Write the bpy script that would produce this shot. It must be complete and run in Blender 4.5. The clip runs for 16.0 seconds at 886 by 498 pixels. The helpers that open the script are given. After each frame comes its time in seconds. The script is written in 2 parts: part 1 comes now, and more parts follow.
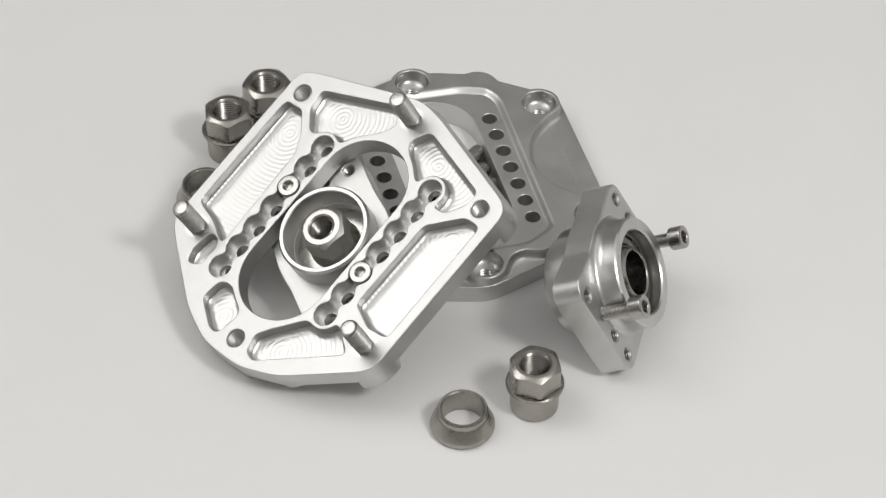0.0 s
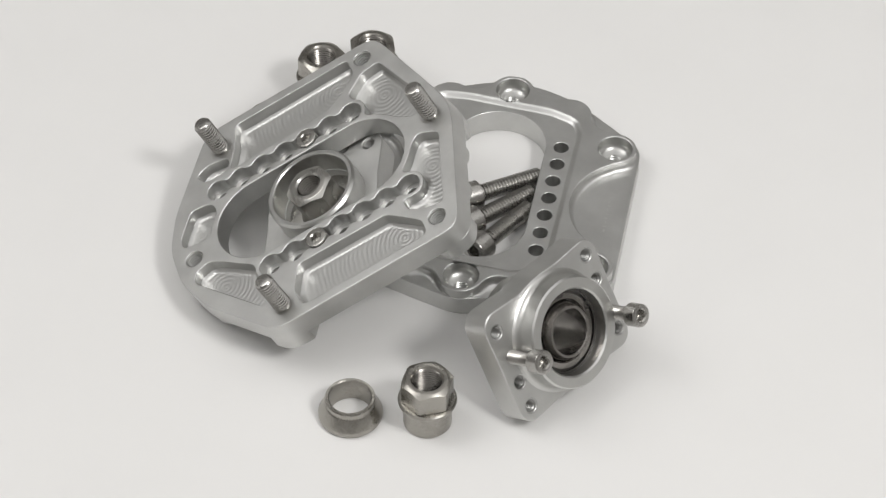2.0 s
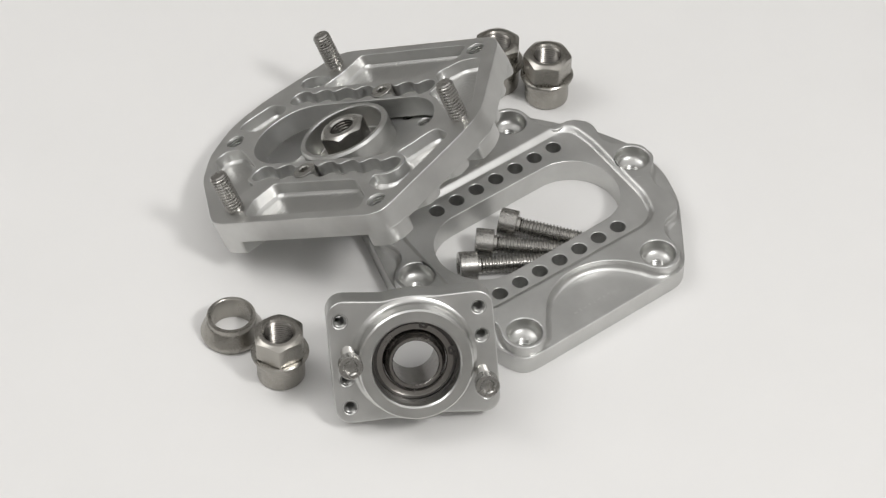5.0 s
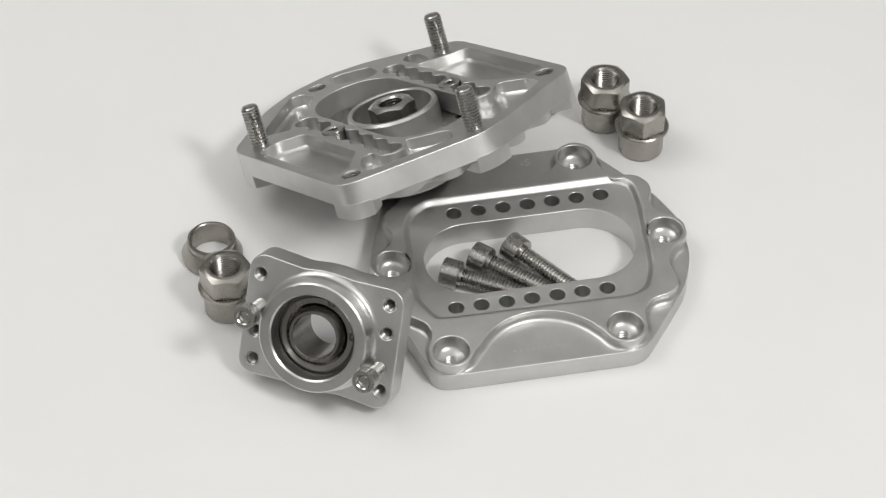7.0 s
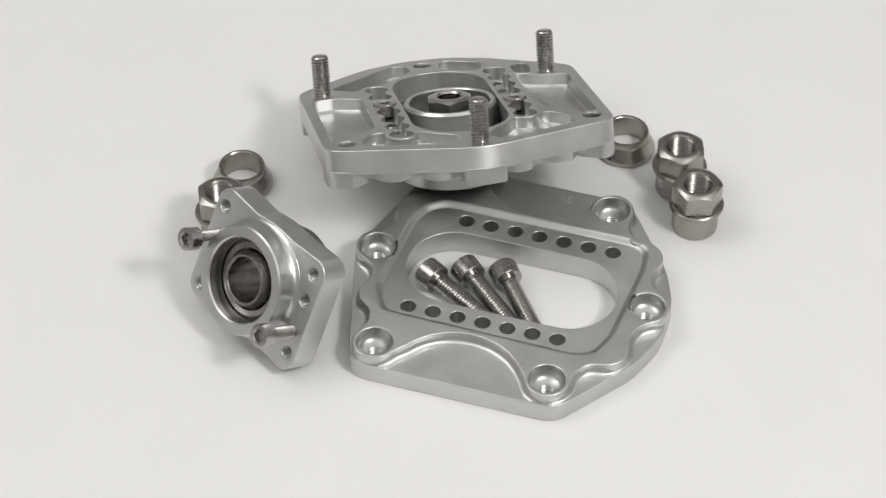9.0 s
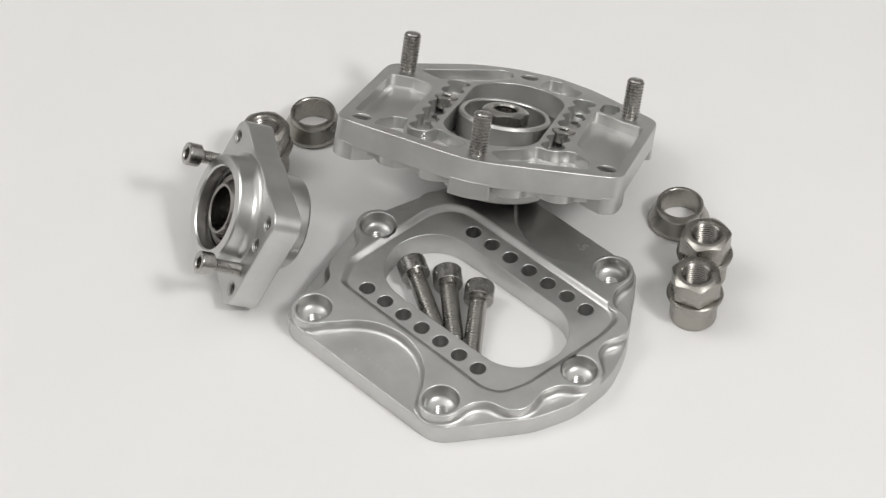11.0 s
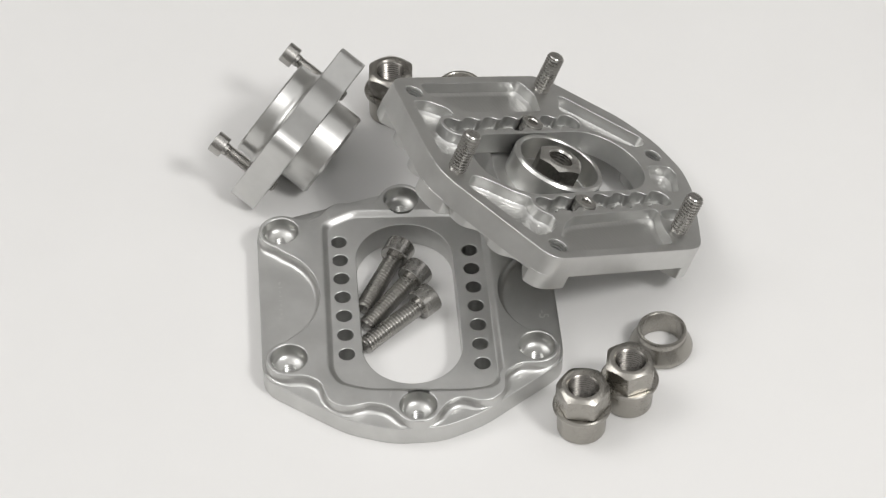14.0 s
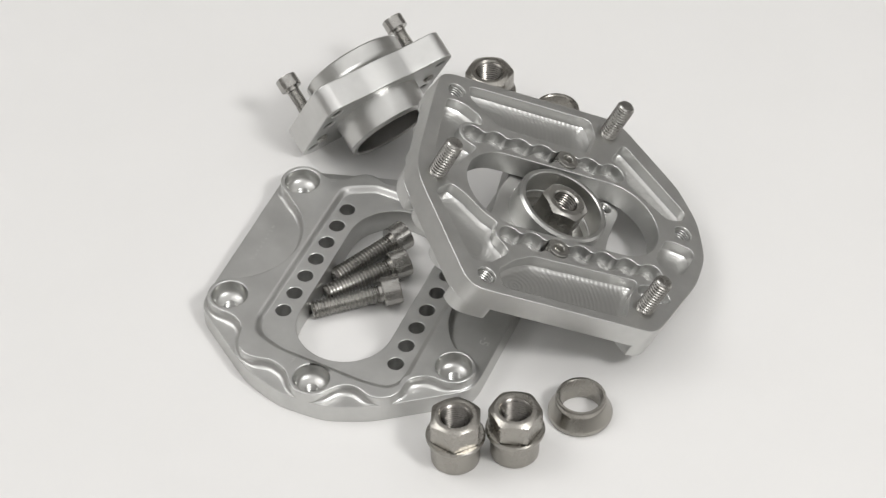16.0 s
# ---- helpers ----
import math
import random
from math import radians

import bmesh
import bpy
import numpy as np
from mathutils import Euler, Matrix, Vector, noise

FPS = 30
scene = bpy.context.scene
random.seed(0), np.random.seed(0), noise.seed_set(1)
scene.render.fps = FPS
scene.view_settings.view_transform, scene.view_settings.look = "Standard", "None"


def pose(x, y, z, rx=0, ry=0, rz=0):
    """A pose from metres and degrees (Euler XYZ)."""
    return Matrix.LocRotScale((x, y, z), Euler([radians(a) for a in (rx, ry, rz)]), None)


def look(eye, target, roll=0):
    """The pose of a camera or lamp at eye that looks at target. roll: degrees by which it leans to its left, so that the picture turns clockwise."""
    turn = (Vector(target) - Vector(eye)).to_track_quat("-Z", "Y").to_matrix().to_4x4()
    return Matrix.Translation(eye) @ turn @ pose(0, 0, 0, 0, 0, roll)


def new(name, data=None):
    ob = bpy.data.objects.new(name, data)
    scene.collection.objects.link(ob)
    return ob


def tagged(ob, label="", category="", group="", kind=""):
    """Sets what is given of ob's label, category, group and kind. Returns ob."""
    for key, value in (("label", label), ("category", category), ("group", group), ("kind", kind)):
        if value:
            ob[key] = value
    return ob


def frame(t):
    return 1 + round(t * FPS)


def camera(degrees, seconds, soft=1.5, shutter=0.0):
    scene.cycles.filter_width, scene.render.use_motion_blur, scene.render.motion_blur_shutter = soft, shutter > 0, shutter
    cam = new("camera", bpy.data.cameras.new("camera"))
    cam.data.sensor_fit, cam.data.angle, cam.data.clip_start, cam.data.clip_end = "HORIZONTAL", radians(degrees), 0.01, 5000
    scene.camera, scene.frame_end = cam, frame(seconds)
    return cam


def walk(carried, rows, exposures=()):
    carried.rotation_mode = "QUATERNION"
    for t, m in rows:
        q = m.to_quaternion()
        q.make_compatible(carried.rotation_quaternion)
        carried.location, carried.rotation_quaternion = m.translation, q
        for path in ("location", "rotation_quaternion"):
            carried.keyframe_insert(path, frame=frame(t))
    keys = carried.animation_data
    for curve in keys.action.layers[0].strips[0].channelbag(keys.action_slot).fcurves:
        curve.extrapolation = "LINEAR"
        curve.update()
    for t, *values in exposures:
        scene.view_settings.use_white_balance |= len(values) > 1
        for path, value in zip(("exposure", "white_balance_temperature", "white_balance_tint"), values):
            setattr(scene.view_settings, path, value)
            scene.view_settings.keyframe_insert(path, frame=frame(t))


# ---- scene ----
# The camera stands still; the white turntable and all that lies on it turns clockwise before it.
SPIN_START, SPIN_RATE = 95.74, -13.69
EYE = (0.0, -0.83694, 0.86035)
CAM = pose(*EYE) @ pose(0, 0, 0, 0, 0, -0.148) @ pose(0, 0, 0, 44.348, 0, 0) @ pose(0, 0, 0, 0, 0, -0.073)
cam = camera(18.451, 16.0, soft=1.3)
walk(cam, [(0, CAM), (16, CAM)], [(0, -0.16), (1.5, -0.04), (3.0, 0.04), (9, 0.03), (16, 0.08)])

# ---- light ----
world = bpy.data.worlds.new("room_air")
world.use_nodes = True
world.node_tree.nodes["Background"].inputs[0].default_value = (1.0, 0.988, 0.972, 1)
world.node_tree.nodes["Background"].inputs[1].default_value = 0.30
scene.world = world


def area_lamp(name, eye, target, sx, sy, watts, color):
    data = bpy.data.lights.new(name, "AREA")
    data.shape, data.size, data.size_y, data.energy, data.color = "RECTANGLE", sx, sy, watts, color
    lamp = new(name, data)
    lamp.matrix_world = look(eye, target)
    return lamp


# Key lamp hung free, aimed along the shadows; no window is built there.
area_lamp("key_light", (0.80, -0.76, 1.35), (0, 0, 0.02), 0.30, 0.30, 10.9, (1.0, 0.986, 0.972))
# Added fill lamp for the overall brightness; no such fixture is known.
area_lamp("ambient_fill", (0, -0.4, 2.02), (0, -0.4, 0), 4.7, 3.8, 33.5, (1.0, 0.992, 0.985))
# Lamp guessed from the upper mount's early glint; hangs below the ceiling without fixture.
area_lamp("glint_light", (-1.0, 0.12, 1.50), (0, 0, 0.02), 0.9, 0.9, 7.2, (1.0, 0.986, 0.972))

# ---- materials ----


def node_mat(name):
    m = bpy.data.materials.new(name)
    m.use_nodes = True
    return m, m.node_tree.nodes, m.node_tree.links, m.node_tree.nodes["Principled BSDF"]


def coords(nd, lk, scale, space="Object"):
    tc, mp = nd.new("ShaderNodeTexCoord"), nd.new("ShaderNodeMapping")
    mp.inputs["Scale"].default_value = scale
    lk.new(tc.outputs[space], mp.inputs[0])
    return mp.outputs[0]


def noise_of(nd, lk, vec, scale, detail=4.0, rough=0.6):
    n = nd.new("ShaderNodeTexNoise")
    n.inputs["Scale"].default_value, n.inputs["Detail"].default_value, n.inputs["Roughness"].default_value = scale, detail, rough
    lk.new(vec, n.inputs["Vector"])
    return n.outputs["Fac"]


def span(nd, lk, fac, lo, hi):
    r = nd.new("ShaderNodeMapRange")
    r.inputs["From Min"].default_value, r.inputs["From Max"].default_value = 0.3, 0.7
    r.inputs["To Min"].default_value, r.inputs["To Max"].default_value = lo, hi
    lk.new(fac, r.inputs["Value"])
    return r.outputs["Result"]


def metal(name, color, rough, grain=900.0, stretch=(1, 1, 1), bump=0.05, vary=0.06, aniso=0.0):
    """Bare metal: blotchy gloss at 1 cm, fine tool or blast grain under 1 mm."""
    m, nd, lk, b = node_mat(name)
    b.inputs["Metallic"].default_value = 1.0
    b.inputs["Anisotropic"].default_value = aniso
    v = coords(nd, lk, (1, 1, 1))
    blot = noise_of(nd, lk, v, 70.0, 3.0)
    fine = noise_of(nd, lk, coords(nd, lk, stretch), grain, 2.0)
    mix = nd.new("ShaderNodeMix")
    mix.data_type = "RGBA"
    mix.inputs[6].default_value = (*[c * 0.93 for c in color], 1)
    mix.inputs[7].default_value = (*[min(1, c * 1.05) for c in color], 1)
    lk.new(span(nd, lk, blot, 0, 1), mix.inputs[0])
    lk.new(mix.outputs[2], b.inputs["Base Color"])
    add = nd.new("ShaderNodeMath")
    lk.new(span(nd, lk, blot, rough - vary, rough + vary), add.inputs[0])
    lk.new(span(nd, lk, fine, -vary * 0.6, vary * 0.6), add.inputs[1])
    lk.new(add.outputs[0], b.inputs["Roughness"])
    bp = nd.new("ShaderNodeBump")
    bp.inputs["Strength"].default_value, bp.inputs["Distance"].default_value = bump, 0.0003
    lk.new(fine, bp.inputs["Height"])
    lk.new(bp.outputs[0], b.inputs["Normal"])
    return m


def milled(name, color, rough, pitch):
    """Pocket floor with the rings that an end mill leaves round the part's own origin."""
    m, nd, lk, b = node_mat(name)
    b.inputs["Metallic"].default_value = 1.0
    b.inputs["Base Color"].default_value = (*color, 1)
    v = coords(nd, lk, (1, 1, 0))
    ln = nd.new("ShaderNodeVectorMath")
    ln.operation = "LENGTH"
    lk.new(v, ln.inputs[0])
    wob = noise_of(nd, lk, v, 60.0, 2.0)
    mul = nd.new("ShaderNodeMath")
    mul.operation, mul.inputs[1].default_value = "MULTIPLY", 0.0034
    lk.new(wob, mul.inputs[0])
    add = nd.new("ShaderNodeMath")
    lk.new(ln.outputs["Value"], add.inputs[0])
    lk.new(mul.outputs[0], add.inputs[1])
    per = nd.new("ShaderNodeMath")
    per.operation, per.inputs[1].default_value = "MULTIPLY", 2 * math.pi / pitch
    lk.new(add.outputs[0], per.inputs[0])
    sn = nd.new("ShaderNodeMath")
    sn.operation = "SINE"
    lk.new(per.outputs[0], sn.inputs[0])
    bp = nd.new("ShaderNodeBump")
    bp.inputs["Strength"].default_value, bp.inputs["Distance"].default_value = 0.19, 0.00012
    lk.new(sn.outputs[0], bp.inputs["Height"])
    lk.new(bp.outputs[0], b.inputs["Normal"])
    lk.new(span(nd, lk, noise_of(nd, lk, v, 400.0), rough - 0.02, rough + 0.02), b.inputs["Roughness"])
    return m


def painted(name, color, rough, scale, amount):
    m, nd, lk, b = node_mat(name)
    v = coords(nd, lk, (1, 1, 1))
    f = noise_of(nd, lk, v, scale, 5.0)
    mix = nd.new("ShaderNodeMix")
    mix.data_type = "RGBA"
    mix.inputs[6].default_value = (*[c * (1 - amount) for c in color], 1)
    mix.inputs[7].default_value = (*color, 1)
    lk.new(span(nd, lk, f, 0, 1), mix.inputs[0])
    lk.new(mix.outputs[2], b.inputs["Base Color"])
    b.inputs["Roughness"].default_value = rough
    bp = nd.new("ShaderNodeBump")
    bp.inputs["Strength"].default_value, bp.inputs["Distance"].default_value = 0.08, 0.0004
    lk.new(noise_of(nd, lk, v, scale * 60), bp.inputs["Height"])
    lk.new(bp.outputs[0], b.inputs["Normal"])
    return m


ALU = metal("satin_aluminium", (0.62, 0.62, 0.608), 0.42, 2500, (0.06, 1, 1), 0.05, 0.03)
ALU_TURNED = metal("turned_aluminium", (0.62, 0.62, 0.605), 0.32, 900, (1, 1, 6), 0.05, 0.02)
ALU_DRILLED = metal("drilled_aluminium", (0.54, 0.54, 0.525), 0.37, 1500, (1, 1, 6), 0.06, 0.03)
ALU_MILLED = milled("milled_aluminium", (0.60, 0.60, 0.588), 0.37, 0.0021)
STEEL = metal("stainless_steel", (0.46, 0.45, 0.43), 0.27, 1800, (1, 1, 1), 0.04, 0.06)
NICKEL = metal("dull_nickel_steel", (0.39, 0.375, 0.345), 0.29, 1500, (1, 1, 4), 0.05, 0.05)
ZINC = metal("zinc_plated_steel", (0.50, 0.49, 0.465), 0.29, 1800, (1, 1, 3), 0.04, 0.04)
# Aluminium darkened to put the shade inside the flange holes into its colour.
SHADED_BORE = metal("shade_darkened_aluminium", (0.36, 0.36, 0.35), 0.36, 1500, (1, 1, 6), 0.06, 0.03)
# Thread steel with the deep nut bores' shade painted in as a darker tone.
SHADED_THREAD = metal("shade_darkened_steel", (0.21, 0.20, 0.185), 0.27, 1800, (1, 1, 3), 0.04, 0.04)
RACE = metal("bearing_steel", (0.30, 0.285, 0.27), 0.24, 1500, (1, 1, 5), 0.03, 0.05)
SEAL = metal("dark_spring_steel", (0.13, 0.125, 0.12), 0.34, 1500, (1, 1, 5), 0.03, 0.05)
SCRIBE = metal("scribed_aluminium", (0.68, 0.68, 0.665), 0.46, 3000, (1, 1, 1), 0.1, 0.05)
SCRIBE_BRIGHT = metal("fresh_scribed_aluminium", (0.80, 0.80, 0.785), 0.55, 3000, (1, 1, 1), 0.1, 0.05)
WHITE = painted("white_board", (0.80, 0.795, 0.785), 0.55, 14, 0.02)
WALL = painted("wall_paint", (0.72, 0.715, 0.70), 0.8, 3, 0.06)
FLOOR = painted("floor_lino", (0.30, 0.28, 0.26), 0.6, 4, 0.15)

# ---- shape tools: flat outlines as signed distances in millimetres ----
STEP = 0.45
AX, AY = np.arange(-190, 191) * STEP, np.arange(-176, 177) * STEP
GX, GY = np.meshgrid(AX, AY, indexing="ij")


def disc(x, y, r):
    return np.hypot(GX - x, GY - y) - r


def capsule(x0, y0, x1, y1, r):
    dx, dy = x1 - x0, y1 - y0
    h = np.clip(((GX - x0) * dx + (GY - y0) * dy) / (dx * dx + dy * dy), 0, 1)
    return np.hypot(GX - x0 - h * dx, GY - y0 - h * dy) - r


def polygon(pts):
    """Exact distance to a polygon."""
    p = np.array(pts, float)
    d, s = np.full(GX.shape, 1e9), np.ones(GX.shape)
    for a, b in zip(p, np.roll(p, 1, 0)):
        e, wx, wy = b - a, GX - a[0], GY - a[1]
        h = np.clip((wx * e[0] + wy * e[1]) / (e @ e), 0, 1)
        d = np.minimum(d, np.hypot(wx - e[0] * h, wy - e[1] * h))
        c1, c2, c3 = GY >= a[1], GY < b[1], e[0] * wy > e[1] * wx
        s = np.where((c1 & c2 & c3) | (~c1 & ~c2 & ~c3), -s, s)
    return s * d


def join(a, b, k=0.0):
    if not k:
        return np.minimum(a, b)
    h = np.clip(0.5 + 0.5 * (b - a) / k, 0, 1)
    return b + (a - b) * h - k * h * (1 - h)


def cut(a, b, k=0.0):
    return -join(-a, b, k)


def rounded(d, r):
    """Rounds convex corners by r: blurs the distance field a little."""
    n = max(1, int(r / STEP / 2))
    for axis in (0, 1):
        for _ in range(2):
            acc, w = np.zeros_like(d), 0
            for s in range(-n, n + 1):
                acc += np.roll(d, s, axis)
                w += 1
            d = acc / w
    return d


def contours(d):
    """Closed outlines of the zero level, by marching squares."""
    links, pts = {}, {}

    def cross(i, j, di):
        k = (i, j, di)
        if k not in pts:
            a = d[i, j]
            b = d[i + 1, j] if di else d[i, j + 1]
            f = a / (a - b)
            pts[k] = (AX[i] + STEP * f, AY[j]) if di else (AX[i], AY[j] + STEP * f)
        return k

    neg = d < 0
    code = neg[:-1, :-1] * 1 + neg[1:, :-1] * 2 + neg[1:, 1:] * 4 + neg[:-1, 1:] * 8
    for i, j in np.argwhere((code > 0) & (code < 15)):
        c = code[i, j]
        edges = []
        if (c & 1 > 0) != (c & 2 > 0):
            edges.append(cross(i, j, 1))
        if (c & 2 > 0) != (c & 4 > 0):
            edges.append(cross(i + 1, j, 0))
        if (c & 4 > 0) != (c & 8 > 0):
            edges.append(cross(i, j + 1, 1))
        if (c & 8 > 0) != (c & 1 > 0):
            edges.append(cross(i, j, 0))
        for a, b in zip(edges[::2], edges[1::2]):
            links.setdefault(a, []).append(b)
            links.setdefault(b, []).append(a)
    loops, used = [], set()
    for start in links:
        if start in used:
            continue
        loop, at, back = [start], start, None
        used.add(start)
        while True:
            ways = [n for n in links[at] if n != back and n not in used]
            if not ways:
                break
            back, at = at, ways[0]
            used.add(at)
            loop.append(at)
        p = np.array([pts[k] for k in loop])
        for _ in range(2):
            p = 0.25 * np.roll(p, 1, 0) + 0.5 * p + 0.25 * np.roll(p, -1, 0)
        q = [p[0]]
        for k in range(1, len(p)):
            if np.hypot(*(p[k] - q[-1])) > 0.55:
                q.append(p[k])
        # straight runs keep only their ends
        out = []
        for k in range(len(q)):
            u, v = q[k] - q[k - 1], q[(k + 1) % len(q)] - q[k]
            turn = abs(u[0] * v[1] - u[1] * v[0]) / (np.hypot(*u) * np.hypot(*v) + 1e-9)
            if turn > 0.012 or k % 6 == 0:
                out.append(q[k])
        if len(out) > 4:
            loops.append(out)
    return loops


def slab(bm, d, z0, z1, edge=0.35, steps=2):
    """Adds to bm the plate with outline d from z0 to z1 (mm), its edges rounded by edge."""
    cu = bpy.data.curves.new("outline", "CURVE")
    cu.dimensions, cu.fill_mode = "2D", "BOTH"
    cu.extrude, cu.bevel_depth, cu.bevel_resolution = (z1 - z0) / 2 - edge, edge, steps
    cu.offset = -edge
    for loop in contours(d):
        sp = cu.splines.new("POLY")
        sp.points.add(len(loop) - 1)
        for k, (x, y) in enumerate(loop):
            sp.points[k].co = (x, y, 0, 1)
        sp.use_cyclic_u = True
    ob = bpy.data.objects.new("outline", cu)
    scene.collection.objects.link(ob)
    me = bpy.data.meshes.new_from_object(ob.evaluated_get(bpy.context.evaluated_depsgraph_get()))
    me.transform(Matrix.Translation((0, 0, (z0 + z1) / 2)))
    one = bmesh.new()
    one.from_mesh(me)
    bmesh.ops.remove_doubles(one, verts=one.verts[:], dist=0.002)
    one.to_mesh(me)
    one.free()
    bm.from_mesh(me)
    bpy.data.objects.remove(ob)
    bpy.data.curves.remove(cu)
    bpy.data.meshes.remove(me)


def cove(d, r, rise):
    """Height of a hollow fillet of radius r, which climbs by rise towards d = 0."""
    wide = math.sqrt(r * r - (r - rise) ** 2)
    x = np.clip(wide - d, 0, wide)
    return r - np.sqrt(r * r - x * x)


def field(bm, z, keep):
    """Adds the surface z over the grid cells that lie in keep."""
    at = {}

    def vert(i, j):
        if (i, j) not in at:
            at[i, j] = bm.verts.new((AX[i], AY[j], z[i, j]))
        return at[i, j]

    for i, j in np.argwhere(keep):
        bm.faces.new((vert(i, j), vert(i + 1, j), vert(i + 1, j + 1), vert(i, j + 1)))


def lathe(bm, profile, n=48, closed=True, at=(0, 0, 0)):
    """Turns a profile of (radius, z) round the z axis."""
    rings = []
    for r, z in profile:
        if r < 1e-6:
            rings.append([bm.verts.new((at[0], at[1], at[2] + z))] * n)
        else:
            rings.append([bm.verts.new((at[0] + r * math.cos(2 * math.pi * k / n), at[1] + r * math.sin(2 * math.pi * k / n), at[2] + z)) for k in range(n)])
    pairs = list(zip(rings, rings[1:])) + ([(rings[-1], rings[0])] if closed else [])
    for a, b in pairs:
        for k in range(n):
            vs = []
            for v in (a[k], a[(k + 1) % n], b[(k + 1) % n], b[k]):
                if v not in vs:
                    vs.append(v)
            if len(vs) > 2:
                bm.faces.new(vs)


def thread(r, z0, z1, pitch=1.25, deep=0.62):
    """The zigzag of a screw thread from z0 up to z1, as a profile."""
    out, n = [], max(2, int((z1 - z0) / pitch))
    p = (z1 - z0) / n
    for k in range(n):
        z = z0 + k * p
        out += [(r - deep, z + 0.1 * p), (r, z + 0.45 * p), (r, z + 0.6 * p), (r - deep, z + 0.95 * p)]
    return out


def hex_prism(bm, flats, z0, z1, bore):
    """A hexagon bar with chamfered upper corners, and a round bore."""
    r, n = flats / math.sqrt(3), 48
    def ring(rad, z):
        return [bm.verts.new((rad(a) * math.cos(a), rad(a) * math.sin(a), z)) for a in (2 * math.pi * k / n for k in range(n))]
    hexa = lambda a: (flats / 2) / math.cos((a + math.pi / 6) % (math.pi / 3) - math.pi / 6)
    worn = lambda a: min(hexa(a), flats * 0.563)
    top = flats / 2 * 0.87
    rows = [ring(lambda a: bore, z0), ring(worn, z0)]
    # the chamfer cone trims the corners more than the flats
    rows.append([bm.verts.new((worn(a) * math.cos(a), worn(a) * math.sin(a), z1 - (worn(a) - top) * 0.6)) for a in (2 * math.pi * k / n for k in range(n))])
    rows += [ring(lambda a: top + 0.25, z1 - 0.12), ring(lambda a: top - 0.2, z1), ring(lambda a: bore + 0.7, z1), ring(lambda a: bore, z1 - 0.8)]
    for a, b in zip(rows, rows[1:]):
        for k in range(n):
            bm.faces.new((a[k], a[(k + 1) % n], b[(k + 1) % n], b[k]))


def finish(name, bm, mat, parent, label="", smooth=28.0, m=None):
    """Links bm (in millimetres) as one mesh part under parent."""
    bmesh.ops.recalc_face_normals(bm, faces=bm.faces[:])
    me = bpy.data.meshes.new(name)
    bm.to_mesh(me)
    bm.free()
    me.transform(Matrix.Scale(0.001, 4))
    me.materials.append(mat)
    for p in me.polygons:
        p.use_smooth = abs(p.normal.z) < 0.9995
    me.set_sharp_from_angle(angle=radians(smooth))
    ob = new(name, me)
    even = ob.modifiers.new("even_normals", "WEIGHTED_NORMAL")
    even.keep_sharp, even.weight = True, 60
    if parent:
        ob.parent = parent
    if m is not None:
        ob.matrix_basis = m
    if label:
        tagged(ob, label)
    return ob


def mm(x, y, z, rx=0, ry=0, rz=0):
    return pose(x / 1000, y / 1000, z / 1000, rx, ry, rz)


def axes(o, r):
    """A pose from an origin in mm and the rows of a turn."""
    m = Matrix(r).to_4x4()
    m.translation = Vector(o) / 1000
    return m


def turned(m):
    """Clean turn of a pose, without shear."""
    return Matrix.LocRotScale(m.translation, m.to_quaternion(), None)


# ---- room and turntable ----
def box(name, size, centre, mat, kind="structure"):
    bm = bmesh.new()
    bmesh.ops.create_cube(bm, size=1)
    bmesh.ops.scale(bm, verts=bm.verts, vec=size)
    bmesh.ops.bevel(bm, geom=bm.edges[:], offset=0.004, segments=2, affect="EDGES")
    me = bpy.data.meshes.new(name)
    bm.to_mesh(me)
    bm.free()
    me.materials.append(mat)
    ob = new(name, me)
    ob.location = centre
    return tagged(ob, kind=kind)


# Unseen room shell, added to close the place and reflect in the metal.
tagged(box("floor", (5, 5, 0.1), (0, 0, -0.82), FLOOR), "dull grey-brown floor around the table, added out of view")
for nm, size, at in (("wall_north", (5.2, 0.1, 2.9), (0, 2.55, 0.63)), ("wall_south", (5.2, 0.1, 2.9), (0, -2.55, 0.63)),
                     ("wall_east", (0.1, 5.0, 2.9), (2.55, 0, 0.63)), ("wall_west", (0.1, 5.0, 2.9), (-2.55, 0, 0.63))):
    tagged(box(nm, size, at, WALL), "plain painted wall, added out of view")
tagged(box("ceiling", (5.2, 5.2, 0.1), (0, 0, 2.13), WALL), "plain painted ceiling, added out of view")
tagged(box("table", (1.5, 1.1, 0.04), (0, 0, -0.05), WHITE), "plain white table top under the turntable")
for sx in (-0.68, 0.68):
    for sy in (-0.48, 0.48):
        box("table_leg", (0.06, 0.06, 0.70), (sx, sy, -0.42), WHITE)

MOVERS = []


def thing(name, label, category, m, group=""):
    ob = new(name)
    ob.empty_display_size = 0.01
    ob.matrix_basis = m
    tagged(ob, label, category, group)
    MOVERS.append((ob, m.copy()))
    return ob


table_top = thing("turntable", "round matt white turntable board carrying the metal parts", "turntable", mm(0, 0, 0))
bm = bmesh.new()
lathe(bm, [(0.001, -28), (318, -28), (320, -26), (320, -1.5), (318.5, 0), (0.001, 0)], 128, False)
finish("disc", bm, WHITE, table_top)

# ---- the two milled plates share one outline ----
CORNER = 9.5


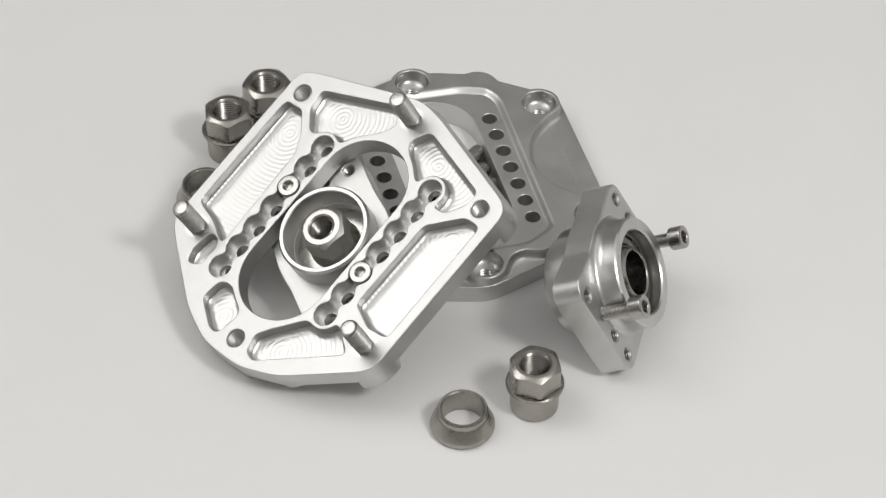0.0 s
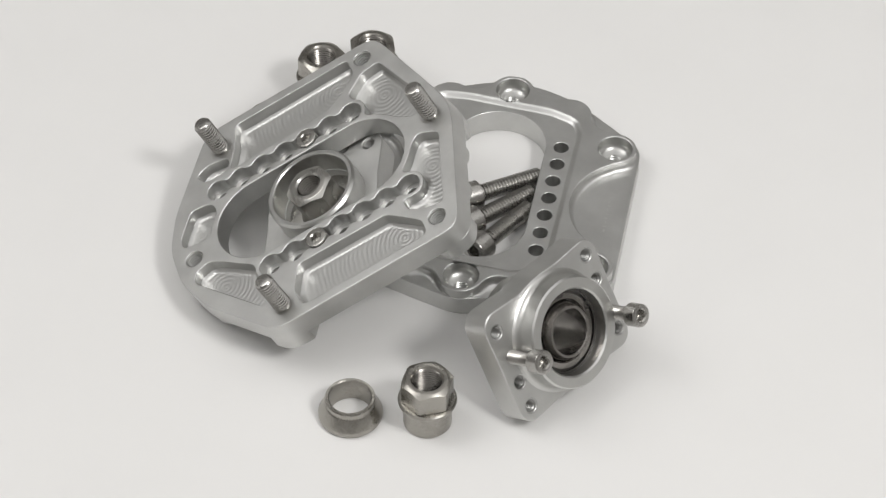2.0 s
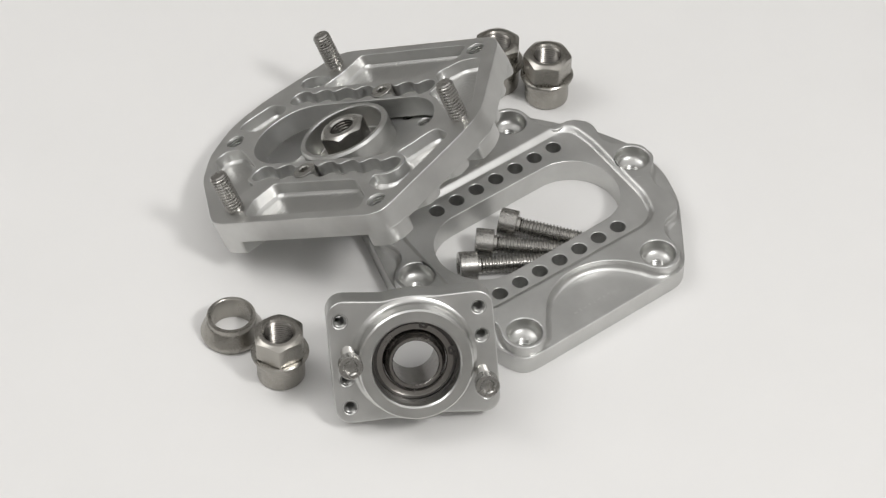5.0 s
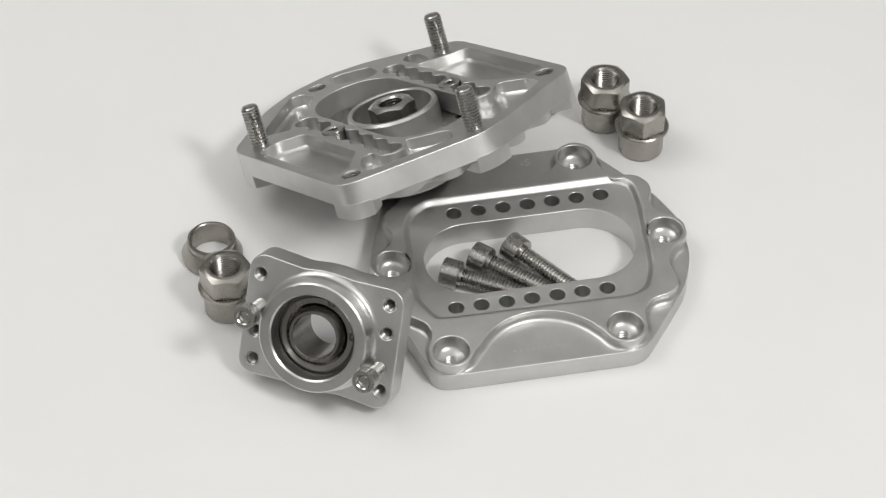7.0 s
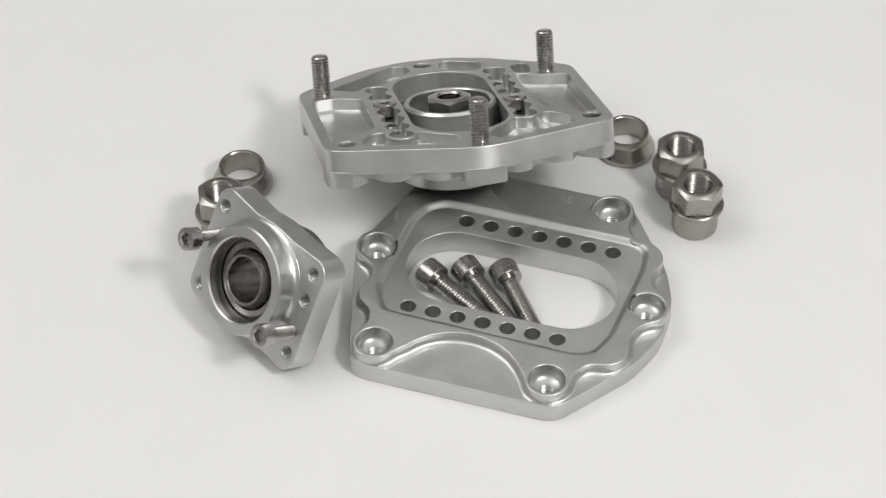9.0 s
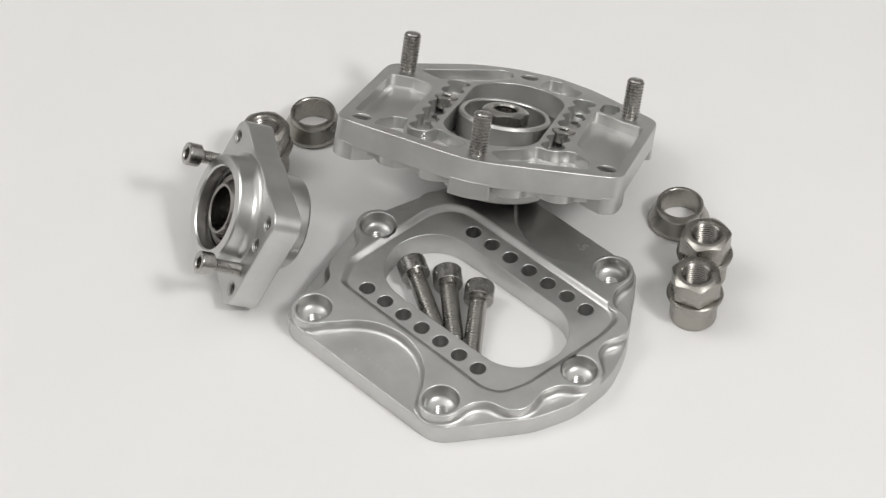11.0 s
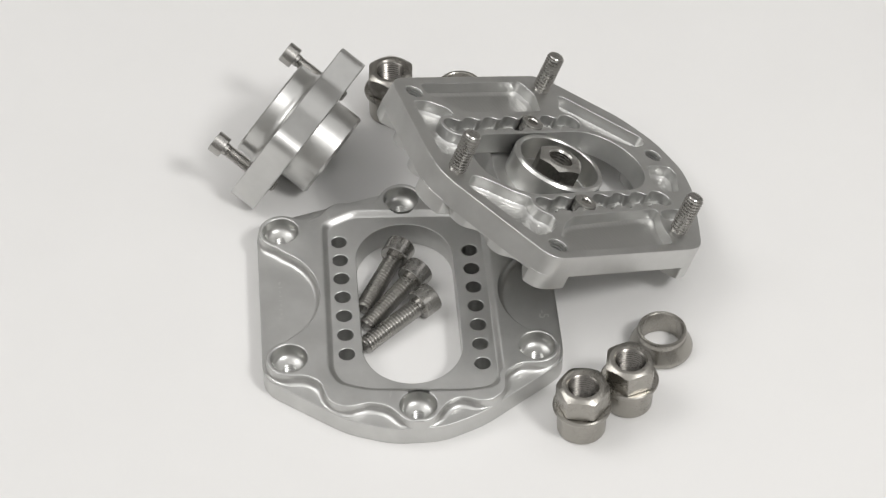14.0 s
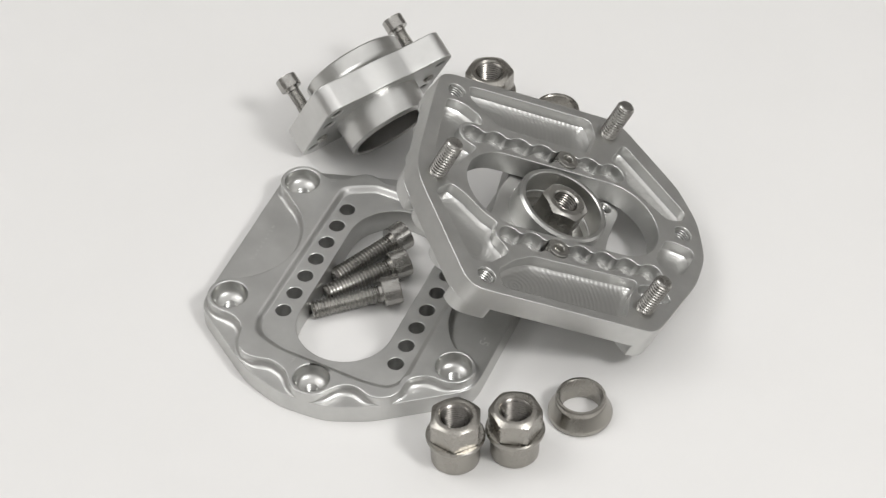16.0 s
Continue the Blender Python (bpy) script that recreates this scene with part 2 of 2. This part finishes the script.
def plate_outline(back=0.0):
    """Straight sides, a blunt point towards -x and a round back towards +x."""
    hull = polygon([(-67.8, 2), (-48.6, 63.2), (41.0 - back / 2, 63.4), (67.8 - back, 27.0), (74.8 - back, 9.5), (74.6 - back, -11.5), (67.8 - back, -30.0), (41.5 - back / 2, -63.4), (-49.6, -63.4)])
    return rounded(hull, CORNER)


def stadium(x0, x1, r):
    return capsule(x0, 0, x1, 0, r)


ROW_A = [(-34.2 + 11.0 * k, -27.8) for k in range(7)]
ROW_B = [(-25.0 + 11.05 * k, 28.5) for k in range(7)]
SINKS = [(34.7, 52.0), (63.6, 0.0), (33.9, -52.1), (-41.0, -52.8), (-57.0, 1.0), (-34.5, 52.1)]


def base_plate():
    ob = thing("slotted_base_plate", "satin machined aluminium plate with a long slot, lying flat", "machined plate", axes((36.5, -9.3, 0), ((0.984, -0.177, 0), (0.177, 0.984, 0), (0, 0, 1))))
    out = plate_outline(1.9)
    slot = stadium(-22.0, 29.2, 21.0)
    holes = slot
    for x, y in ROW_A + ROW_B:
        holes = join(holes, disc(x, y, 3.35))
    bores, deep = None, None
    for x, y in SINKS:
        bores = disc(x, y, 7.6) if bores is None else join(bores, disc(x, y, 7.6))
        deep = disc(x, y, 5.6) if deep is None else join(deep, disc(x, y, 5.6))
    # raised web: an inset outline swollen round each counterbore, bitten by the two crescents
    web = out + 8.2
    for x, y in SINKS:
        web = join(web, disc(x, y, 9.5), 6.0)
    for x, y in ((53.0, -28.5), (54.0, 27.5), (-49.0, -26.0), (-48.6, 28.0)):
        web = join(web, disc(x, y, 9.6 if x > 0 else 7.6), 5.0)
    web = np.maximum(web, out)
    moons = join(disc(-2.5, -67.3, 29.6), disc(2.5, 68.4, 29.6))
    web = cut(web, moons, 5.0)
    for x, y in SINKS:
        web = np.maximum(join(web, disc(x, y, 9.2), 1.0), out)
    recess = rounded(polygon([(-50.5, -21), (-44, -34.2), (41, -35.4), (49, -32), (53.5, -20), (57, 20), (56, 32), (50, 36.3), (-36, 36.1), (-44, 31), (-48, 22)]), 5)
    bm = bmesh.new()
    web = np.maximum(web, out)
    slab(bm, cut(cut(out + 0.05, holes - 0.12), deep), 0, 4.4, 0.4)
    slab(bm, cut(cut(out + 0.03, holes - 0.09), bores - 0.09), 0.1, 9.3, 0.5)
    # sunk floor round the slot
    slab(bm, cut(cut(np.maximum(web + 1.5, recess - 1.5), holes), bores - 0.03), 0.3, 12.0, 0.45)
    slab(bm, cut(cut(cut(web, np.maximum(recess - 1.4, web + 2.2)), holes - 0.3), bores), 0.5, 14.0, 0.6, 3)
    # concave fillets where the web and the slot's rim rise from the floors
    ease = np.clip((-out - 0.9) / 2.5, 0, 1)
    field(bm, 9.24 + ease * cove(web, 2.6, 2.5), (web < 3.0) & (web > -0.5) & (out < -1.0) & (bores > 1.0))
    # soft step from the sunk floor up to the web
    ramp = np.clip((recess + 2.2) / 3.3, 0, 1)
    field(bm, 11.96 + 2.05 * ramp * ramp * (3 - 2 * ramp), (recess < 2.6) & (recess > -3.0) & (web < -1.0) & (bores > 0.8))
    finish("body", bm, ALU, ob)
    # turned seats of the counterbores, with a threaded hole in the middle
    for x, y in SINKS:
        bm = bmesh.new()
        lathe(bm, [(7.56, 13.3), (7.5, 11.0), (7.25, 9.7), (6.6, 8.6), (5.6, 7.8), (4.5, 7.4), (3.6, 7.1)] + [(r, 7.1 - z) for r, z in thread(3.5, 0, 6.9, 1.25, 0.6)], 32, False, (x, y, 0))
        finish("counterbore_seat", bm, ALU_DRILLED, ob)
    return ob


base = base_plate()


# ---- fasteners ----
def socket_head(bm, r, h, flats, z=0.0, n=36):
    """Cap screw head from z up to z + h, with a hexagon socket in its top."""
    def ring(rad, zz):
        return [bm.verts.new((rad(a) * math.cos(a), rad(a) * math.sin(a), zz)) for a in (2 * math.pi * k / n for k in range(n))]
    hexa = lambda a: (flats / 2) / math.cos((a + math.pi / 6) % (math.pi / 3) - math.pi / 6)
    rows = [ring(lambda a: r * 0.5, z), ring(lambda a: r - 0.25, z), ring(lambda a: r, z + 0.3), ring(lambda a: r, z + h - 0.5),
            ring(lambda a: r - 0.15, z + h - 0.15), ring(lambda a: r - 0.5, z + h), ring(lambda a: flats * 0.62, z + h),
            ring(hexa, z + h - 0.5), ring(hexa, z + h * 0.45), ring(lambda a: 0.4, z + h * 0.38)]
    for a, b in zip(rows, rows[1:]):
        for k in range(n):
            bm.faces.new((a[k], a[(k + 1) % n], b[(k + 1) % n], b[k]))
    bm.faces.new(rows[-1])


def screw_parts(parent, r, length, head_r, head_h, flats, pitch, m=None):
    """Head above z = 0, threaded shank below, as two parts."""
    bm = bmesh.new()
    socket_head(bm, head_r, head_h, flats)
    finish("head", bm, STEEL, parent, "plain socket head", 30, m)
    bm = bmesh.new()
    lathe(bm, [(0.001, -length), (r - 1.0, -length), (r - 0.2, -length + 0.9)] + thread(r, -length + 1.0, -1.6, pitch, 0.55 * pitch) + [(r, -1.4), (r, 0.3)], 32, False)
    finish("threaded_shank", bm, STEEL, parent, "", 30, m)


def lying(head, tip, head_z, tip_z):
    """Pose of a screw whose +z points from its tip towards its head."""
    a, b = Vector((*head, head_z)), Vector((*tip, tip_z))
    m = (a - b).to_track_quat("Z", "Y").to_matrix().to_4x4()
    m.translation = a / 1000
    return m


for head, tip in (((5.6, -17.1), (39.0, -28.4)), ((18.6, -8.1), (47.6, -25.2)), ((33.8, -2.2), (59.0, -24.4))):
    way = (Vector(head) - Vector(tip)).normalized()
    under = Vector(head) - way * 4.0
    m = lying(tuple(under), tip, 6.1, 3.95)
    s = thing("cap_screw", "stainless steel socket cap screw lying in the plate's slot", "screw", m, "loose cap screws")
    screw_parts(s, 4.0, 31.5, 6.5, 8.0, 6.0, 1.5)


def spacer_nut(x, y, turn):
    ob = thing("spacer_nut", "dull nickel hexagon nut with collar and round shank, standing upright", "nut", mm(x, y, 0, 0, 0, turn), "spacer nuts")
    bm = bmesh.new()
    hex_prism(bm, 19.8, 15.45, 26.2, 6.3)
    finish("hexagon", bm, NICKEL, ob, "chamfered hexagon head", 22)
    bm = bmesh.new()
    lathe(bm, [(7.4, 12.8), (11.6, 12.8), (12.1, 13.2), (12.3, 13.9), (12.1, 14.5), (11.5, 15.05), (9.8, 15.1), (9.7, 15.7), (7.4, 15.7)], 56)
    finish("collar", bm, NICKEL, ob)
    bm = bmesh.new()
    lathe(bm, [(7.6, 0), (9.6, 0), (10.1, 0.6), (10.2, 1.5), (10.2, 11.8), (9.9, 12.2), (9.9, 13.0), (7.6, 13.0)], 56)
    finish("shank", bm, NICKEL, ob)
    bm = bmesh.new()
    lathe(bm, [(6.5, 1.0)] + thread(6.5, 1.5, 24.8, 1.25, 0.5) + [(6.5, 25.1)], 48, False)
    finish("thread", bm, SHADED_THREAD, ob, "cut inner thread")


spacer_nut(-90.6, -31.0, 35)
spacer_nut(76.4, 87.5, 29)
spacer_nut(92.6, 69.0, -1)


def cone_spacer(x, y):
    ob = thing("cone_spacer", "dull nickel tapered spacer ring standing on its wide end", "spacer ring", mm(x, y, 0), "spacer rings")
    bm = bmesh.new()
    lathe(bm, [(8.8, 0.4), (9.4, 0), (12.7, 0), (13.2, 0.5), (13.5, 1.4), (13.5, 2.4), (13.2, 3.2), (10.8, 8.0), (10.4, 8.4), (10.4, 8.8), (10.5, 10.9),
               (10.1, 11.5), (9.2, 11.5), (8.8, 11.1)], 64)
    finish("ring", bm, NICKEL, ob, "", 24)


cone_spacer(44.6, 99.8)
cone_spacer(-99.2, 0.0)


# ---- the bearing housing ----
COLUMN = [(23.2, 24.4), (26.2, 12.5), (32.4, -11.8)]
HOUSE_HOLES = COLUMN + [(-x, -y) for x, y in COLUMN]


def housing_body():
    lobes = polygon([(-31.0, 13.7), (-14.0, 15.6), (22.4, 24.2), (31.0, -13.7), (14.0, -15.6), (-22.4, -24.2)]) - 7.0
    d = join(lobes, disc(0, 0, 26.2), 2.5)
    d = cut(d, disc(0, 0, 17.4))
    for x, y in HOUSE_HOLES:
        d = cut(d, disc(x, y, 2.75))
    bm = bmesh.new()
    slab(bm, d, -13.0, 0.0, 0.7, 3)
    return bm


def housing_barrel(parent, end=-24.5):
    bm = bmesh.new()
    lathe(bm, [(18.0, end + 0.5), (18.4, end), (19.8, end), (20.7, end + 1.2), (20.7, -12.5), (24.6, -12.4), (26.3, -0.6), (25.9, 0.1), (25.0, 0.5), (24.3, 1.2), (23.8, 2.3), (23.6, 3.6),
               (23.6, 9.1), (22.9, 9.8), (18.9, 9.8), (18.2, 9.1), (18.2, 0.0), (18.1, -9.5), (18.0, -9.8)], 96)
    finish("barrel", bm, ALU_TURNED, parent, "turned barrel through the flange")


def flange_holes(parent):
    for x, y in HOUSE_HOLES:
        bm = bmesh.new()
        lathe(bm, [(3.45, 0.03), (3.3, -0.02), (2.6, -0.9)] + [(r, -1.0 - z) for r, z in thread(2.6, 0, 11.4, 1.0, 0.45)] + [(2.8, -12.6)], 28, False, (x, y, 0))
        finish("tapped_hole", bm, SHADED_BORE, parent)


def bearing_parts(parent, back=None, lift=0.0):
    bm = bmesh.new()
    lathe(bm, [(18.3, -1.6), (15.5, -1.6), (15.5, -0.4), (16.9, -0.4), (17.1, 0.4), (18.3, 0.4)], 72)
    for a in (85, 22):
        lathe(bm, [(0.7, -0.9), (1.9, -0.9), (1.9, 0.75), (0.7, 0.75)], 16, True, (15.6 * math.cos(radians(a)), 15.6 * math.sin(radians(a)), 0))
    finish("snap_ring", bm, SEAL, parent, "dark spring steel snap ring round the bearing", m=mm(0, 0, lift))
    bm = bmesh.new()
    lathe(bm, [(15.7, 0.6), (13.5, 0.8), (13.1, 0.4), (13.4, -3.0), (13.1, -6.5), (18.15, -7.0), (18.15, -1.7), (15.7, -1.7)], 72)
    finish("outer_race", bm, RACE, parent, "ground steel outer race", m=mm(0, 0, lift))
    bm = bmesh.new()
    ball = [(math.sqrt(13.0 ** 2 - (z + 3.0) ** 2), z) for z in np.linspace(4.2, -10.2, 14)]
    if back is None:
        lathe(bm, [(10.1, 4.2)] + ball + [(10.1, -10.2)], 72)
    else:
        lathe(bm, [(9.5, 3.8), (9.8, 4.2)] + ball + [(10.8, -10.4), (10.8, back), (9.5, back)], 72)
    finish("ball", bm, RACE, parent, "polished steel ball with a round bore", m=mm(0, 0, lift))


face = thing("bearing_housing", "satin aluminium flanged bearing housing, propped on its spigot", "bearing housing",
             turned(axes((-48.8, -72.9, 29.9), ((0.8842, 0.35, -0.3094), (-0.4338, 0.3697, -0.8217), (-0.1732, 0.8607, 0.4787)))))
finish("flange", housing_body(), ALU, face)
flange_holes(face)
housing_barrel(face, -26.5)
bearing_parts(face, -17.5, 3.0)
for x, y in ((28.8, -2.9), (-27.5, -0.9)):
    s = new("cap_screw")
    s.empty_display_size = 0.01
    s.parent, s.matrix_basis = face, mm(x, y, 13.6)
    tagged(s, "short stainless cap screw half driven into the flange")
    screw_parts(s, 2.95, 28.0, 5.0, 6.0, 5.0, 1.0)


# ---- the upper plate with its studs ----
ROW_U = [(-43.3 + 11.25 * k, 28.1) for k in range(7)]
ROW_V = [(-32.7 + 11.3 * k, -28.3) for k in range(7)]
STUDS = [(56.0, 2.0), (-35.6, 50.6), (-33.6, -52.8)]
TAPPED = [(38.4, 54.6), (41.0, -53.0), (-63.6, -2.0)]
POCKETS = [
    ([(33, 58.6), (32.2, 49), (23, 41), (15, 36.8), (-36, 35), (-31, 43.5), (-26, 58.6)], (22, 50)),
    ([(21.5, -37.3), (36, -52), (34, -58.6), (-25.5, -58.6), (-27, -49), (-21.5, -36.6)], (24, -49)),
    ([(44.3, 47.5), (57.2, 12.5), (50, 5.5), (38, 14), (27, 22), (26.5, 38.7), (35.2, 46.2)], (40, 33)),
    ([(47.5, -4.5), (56, -9.5), (46, -46.8), (41.8, -48.4), (31, -41), (29, -30), (37, -13)], (47, -20)),
    ([(-57.6, -8.2), (-44, -18), (-31, -34), (-36.5, -42), (-41, -49), (-67, -15), (-64.5, -9.5)], (-56, -21)),
    ([(-58.3, 24.5), (-48, 23), (-46, 12), (-54, 5.2), (-58, 5.0), (-67, 7), (-66.5, 12.3)], (-59, 14)),
    ([(-51, 42.2), (-45, 44.8), (-38, 44), (-34, 43.6), (-34.5, 38.5), (-38, 36), (-47.5, 36)], (-46, 41)),
]


def upper_mount():
    m = turned(axes((-17.9, 47.6, 44.4), ((0.5627, 0.7858, -0.2568), (-0.697, 0.618, 0.3637), (0.4445, -0.0257, 0.8954)))) @ pose(0, 0, 0, 0, 0.8, 0)
    ob = thing("strut_top_mount", "bright machined aluminium strut mount with three studs, propped up", "strut mount", m)
    out = plate_outline(2.0)[::-1]
    through_holes = capsule(-29.4, 0, 20.1, 0, 21.2)
    channel = None
    for row in (ROW_U, ROW_V):
        c = capsule(*row[0], *row[-1], 2.9)
        for x, y in row:
            c = join(c, disc(x, y, 5.2), 0.8)
        channel = c if channel is None else join(channel, c)
    low = through_holes - 0.6
    for x, y in ROW_U + ROW_V:
        low = join(low, disc(x, y, 3.0))
    tapped = None
    for x, y in TAPPED:
        tapped = disc(x, y, 4.1) if tapped is None else join(tapped, disc(x, y, 4.1))
    islands = join(disc(20.1, 0, 24.0), disc(-29.4, 0, 24.0))
    for x, y in (ROW_U[0], ROW_U[-1], ROW_V[0], ROW_V[-1]):
        islands = join(islands, disc(x, y, 7.2))
    for x, y in STUDS + TAPPED:
        islands = join(islands, disc(x, y, 6.6))
    pockets = [rounded(cut(polygon(p), islands, 2.0), 3.0) for p, _ in POCKETS]
    top = cut(cut(cut(out, through_holes), channel), tapped)
    for p in pockets:
        top = cut(top, p)
    bm = bmesh.new()
    slab(bm, cut(cut(out + 0.6, low), tapped - 0.6), -10.4, -6.4, 0.3)
    slab(bm, top, -10.5, 0.0, 0.45, 3)
    # the two sides that meet in the blunt point lean inwards towards the top
    for nx, ny in ((0.955, 0.2995), (0.9574, -0.2887)):
        for v in bm.verts:
            e = (v.co.x - 67.8) * nx + (v.co.y - 2.0) * ny
            if e > -7.0:
                lean = 1.5 * min(1, max(0, (v.co.z + 10.2) / 10.2)) * (e + 7.0) / 7.0
                v.co.x -= lean * nx
                v.co.y -= lean * ny
    finish("plate", bm, ALU, ob)
    for (poly, (cx, cy)), p in zip(POCKETS, pockets):
        bm = bmesh.new()
        near = p < 0.35
        field(bm, -6.35 + 1.2 * (np.clip(p + 2.3, 0, None) / 2.3) ** 2, near[:-1, :-1] & near[1:, :-1] & near[:-1, 1:] & near[1:, 1:])
        bmesh.ops.translate(bm, verts=bm.verts, vec=(-cx, -cy, 0))
        finish("pocket_floor", bm, ALU_MILLED, ob, "milled floor with ring-shaped cutter marks", 70, m=mm(cx, cy, 0))
    for x, y in STUDS + TAPPED:
        bm = bmesh.new()
        f = cut(np.maximum(capsule(x, y, x * 1.12, y * 1.12, 9.2), out - 0.03), disc(-4.6, 0, 41))
        slab(bm, cut(f, tapped), -16.6, -9.0, 0.6)
        finish("foot", bm, ALU, ob)
    # scalloped rib round the underside
    rib = out + 6.0
    for x, y in ((60, -17), (54.5, -36), (60, 19), (53, 38), (-57, 28), (-57, -26)):
        # each bump just touches the plate's edge
        i, j = int(round((x - AX[0]) / STEP)), int(round((y - AY[0]) / STEP))
        gx, gy = (out[i + 2, j] - out[i - 2, j]) / (4 * STEP), (out[i, j + 2] - out[i, j - 2]) / (4 * STEP)
        deep = out[i, j] + 5.2
        rib = join(rib, disc(x - gx * deep, y - gy * deep, 5.4), 7.0)
    rib = cut(-join(-rib, -out + 0.04, 1.5), join(stadium(-26, 17, 34), disc(-4.6, 0, 41)), 3.0)
    bm = bmesh.new()
    slab(bm, cut(rib, tapped), -14.2, -8.4, 0.5, 3)
    finish("underside_rib", bm, ALU, ob)
    for x, y in TAPPED:
        bm = bmesh.new()
        lathe(bm, thread(4.2, -16.0, -0.7, 1.25, 0.7), 32, False, (x, y, 0))
        finish("tapped_hole", bm, ALU_TURNED, ob)
    for x, y in STUDS:
        bm = bmesh.new()
        lathe(bm, [(0.001, 18.6), (2.6, 18.6), (3.2, 18.4), (3.7, 17.8)] + thread(4.0, 0.6, 17.6, 1.4, 0.8)[::-1] + [(3.4, 0.5), (3.4, -12), (0.001, -12)], 32, False, (x, y, 0))
        finish("stud", bm, STEEL, ob, "threaded steel stud")
        bm = bmesh.new()
        lathe(bm, [(3.4, 0.02), (5.4, 0.02), (5.4, -0.5), (3.4, -0.5)], 32, True, (x, y, 0))
        finish("stud_seat", bm, ALU_TURNED, ob)
    # the housing hangs under the plate, its spigot up through the slot
    house = finish("bearing_housing", housing_body(), ALU, ob, "flanged housing clamped under the slot", m=mm(-4.6, 0, -24.4) @ pose(0, 0, 0, 0, 0, 78.2) @ pose(0, 0, 0, 180))
    flange_holes(house)
    housing_barrel(house)
    bearing_parts(house)
    bm = bmesh.new()
    hex_prism(bm, 19.0, -9.0, 2.4, 5.4)
    lathe(bm, [(8.0, -17.0), (17.7, -17.0), (17.7, -15.4), (14.5, -14.6), (11.5, -14.6), (9.0, -9.2)], 64)
    lathe(bm, [(5.4, -20), (9.0, -20), (9.0, -7.9), (5.4, -7.9)], 48)
    nut = finish("centre_nut", bm, ZINC, ob, "dull steel hexagon nut in the bearing", 22, mm(-4.6, 0, 0, 0, 0, 20))
    bm = bmesh.new()
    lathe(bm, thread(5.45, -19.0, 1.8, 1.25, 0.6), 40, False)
    finish("thread", bm, SHADED_THREAD, nut, "cut inner thread")
    for x, y in (ROW_U[4], ROW_V[2]):
        bm = bmesh.new()
        socket_head(bm, 4.9, 5.4, 4.2)
        finish("clamp_screw", bm, ZINC, ob, "socket screw clamping the housing", 30, mm(x, y, -4.7))
    return ob


upper_mount()


# ---- engraved marks on the base plate ----
def scribed_bar(parent, x, y, z, w, h, turn):
    bm = bmesh.new()
    bmesh.ops.create_cube(bm, size=1)
    bmesh.ops.scale(bm, verts=bm.verts, vec=(w, h, 0.06))
    finish("engraved_bar", bm, SCRIBE, parent, "", m=mm(x, y, z + 0.02, 0, 0, turn))


def scribed_text(parent, text, x, y, z, size, turn):
    cu = bpy.data.curves.new("engraved_text", "FONT")
    cu.body, cu.size, cu.extrude, cu.align_x, cu.align_y = text, size / 1000, 0.00003, "CENTER", "CENTER"
    ob = new("outline", cu)
    me = bpy.data.meshes.new_from_object(ob.evaluated_get(bpy.context.evaluated_depsgraph_get()))
    bpy.data.objects.remove(ob)
    me.materials.append(SCRIBE_BRIGHT)
    mark = new("engraved_text", me)
    mark.parent, mark.matrix_basis = parent, mm(x, y, z + 0.03, 0, 0, turn)


scribed_text(base, "-5", 13.0, 57.0, 9.3, 6.0, 0)
for k, (w, h) in enumerate(((1.6, 0.9), (0.5, 1.8), (1.4, 0.5), (0.9, 1.2), (0.4, 1.6), (1.5, 0.6), (0.8, 1.4), (1.2, 0.8), (0.4, 1.7))):
    scribed_bar(base, -14 + 2.6 * k, -54.5 + 0.3 * (k % 2), 9.3, w, h, 10 * (k % 3 - 1))
for x, y, a in ((-46, -9, 0), (56.5, -11, 60), (44, 44, 20), (-47.5, -40.0, 30)):
    scribed_bar(base, x, y, 14.0, 0.3, 2.2, a)
    scribed_bar(base, x + 1.5, y, 14.0, 0.3, 2.2, a)


# ---- the turning ----
def motions():
    for ob, m in MOVERS:
        rows = []
        for k in range(65):
            t = k * 0.25
            rows.append((t, pose(0, 0, 0, 0, 0, SPIN_START + SPIN_RATE * t) @ m))
        walk(ob, rows)


motions()
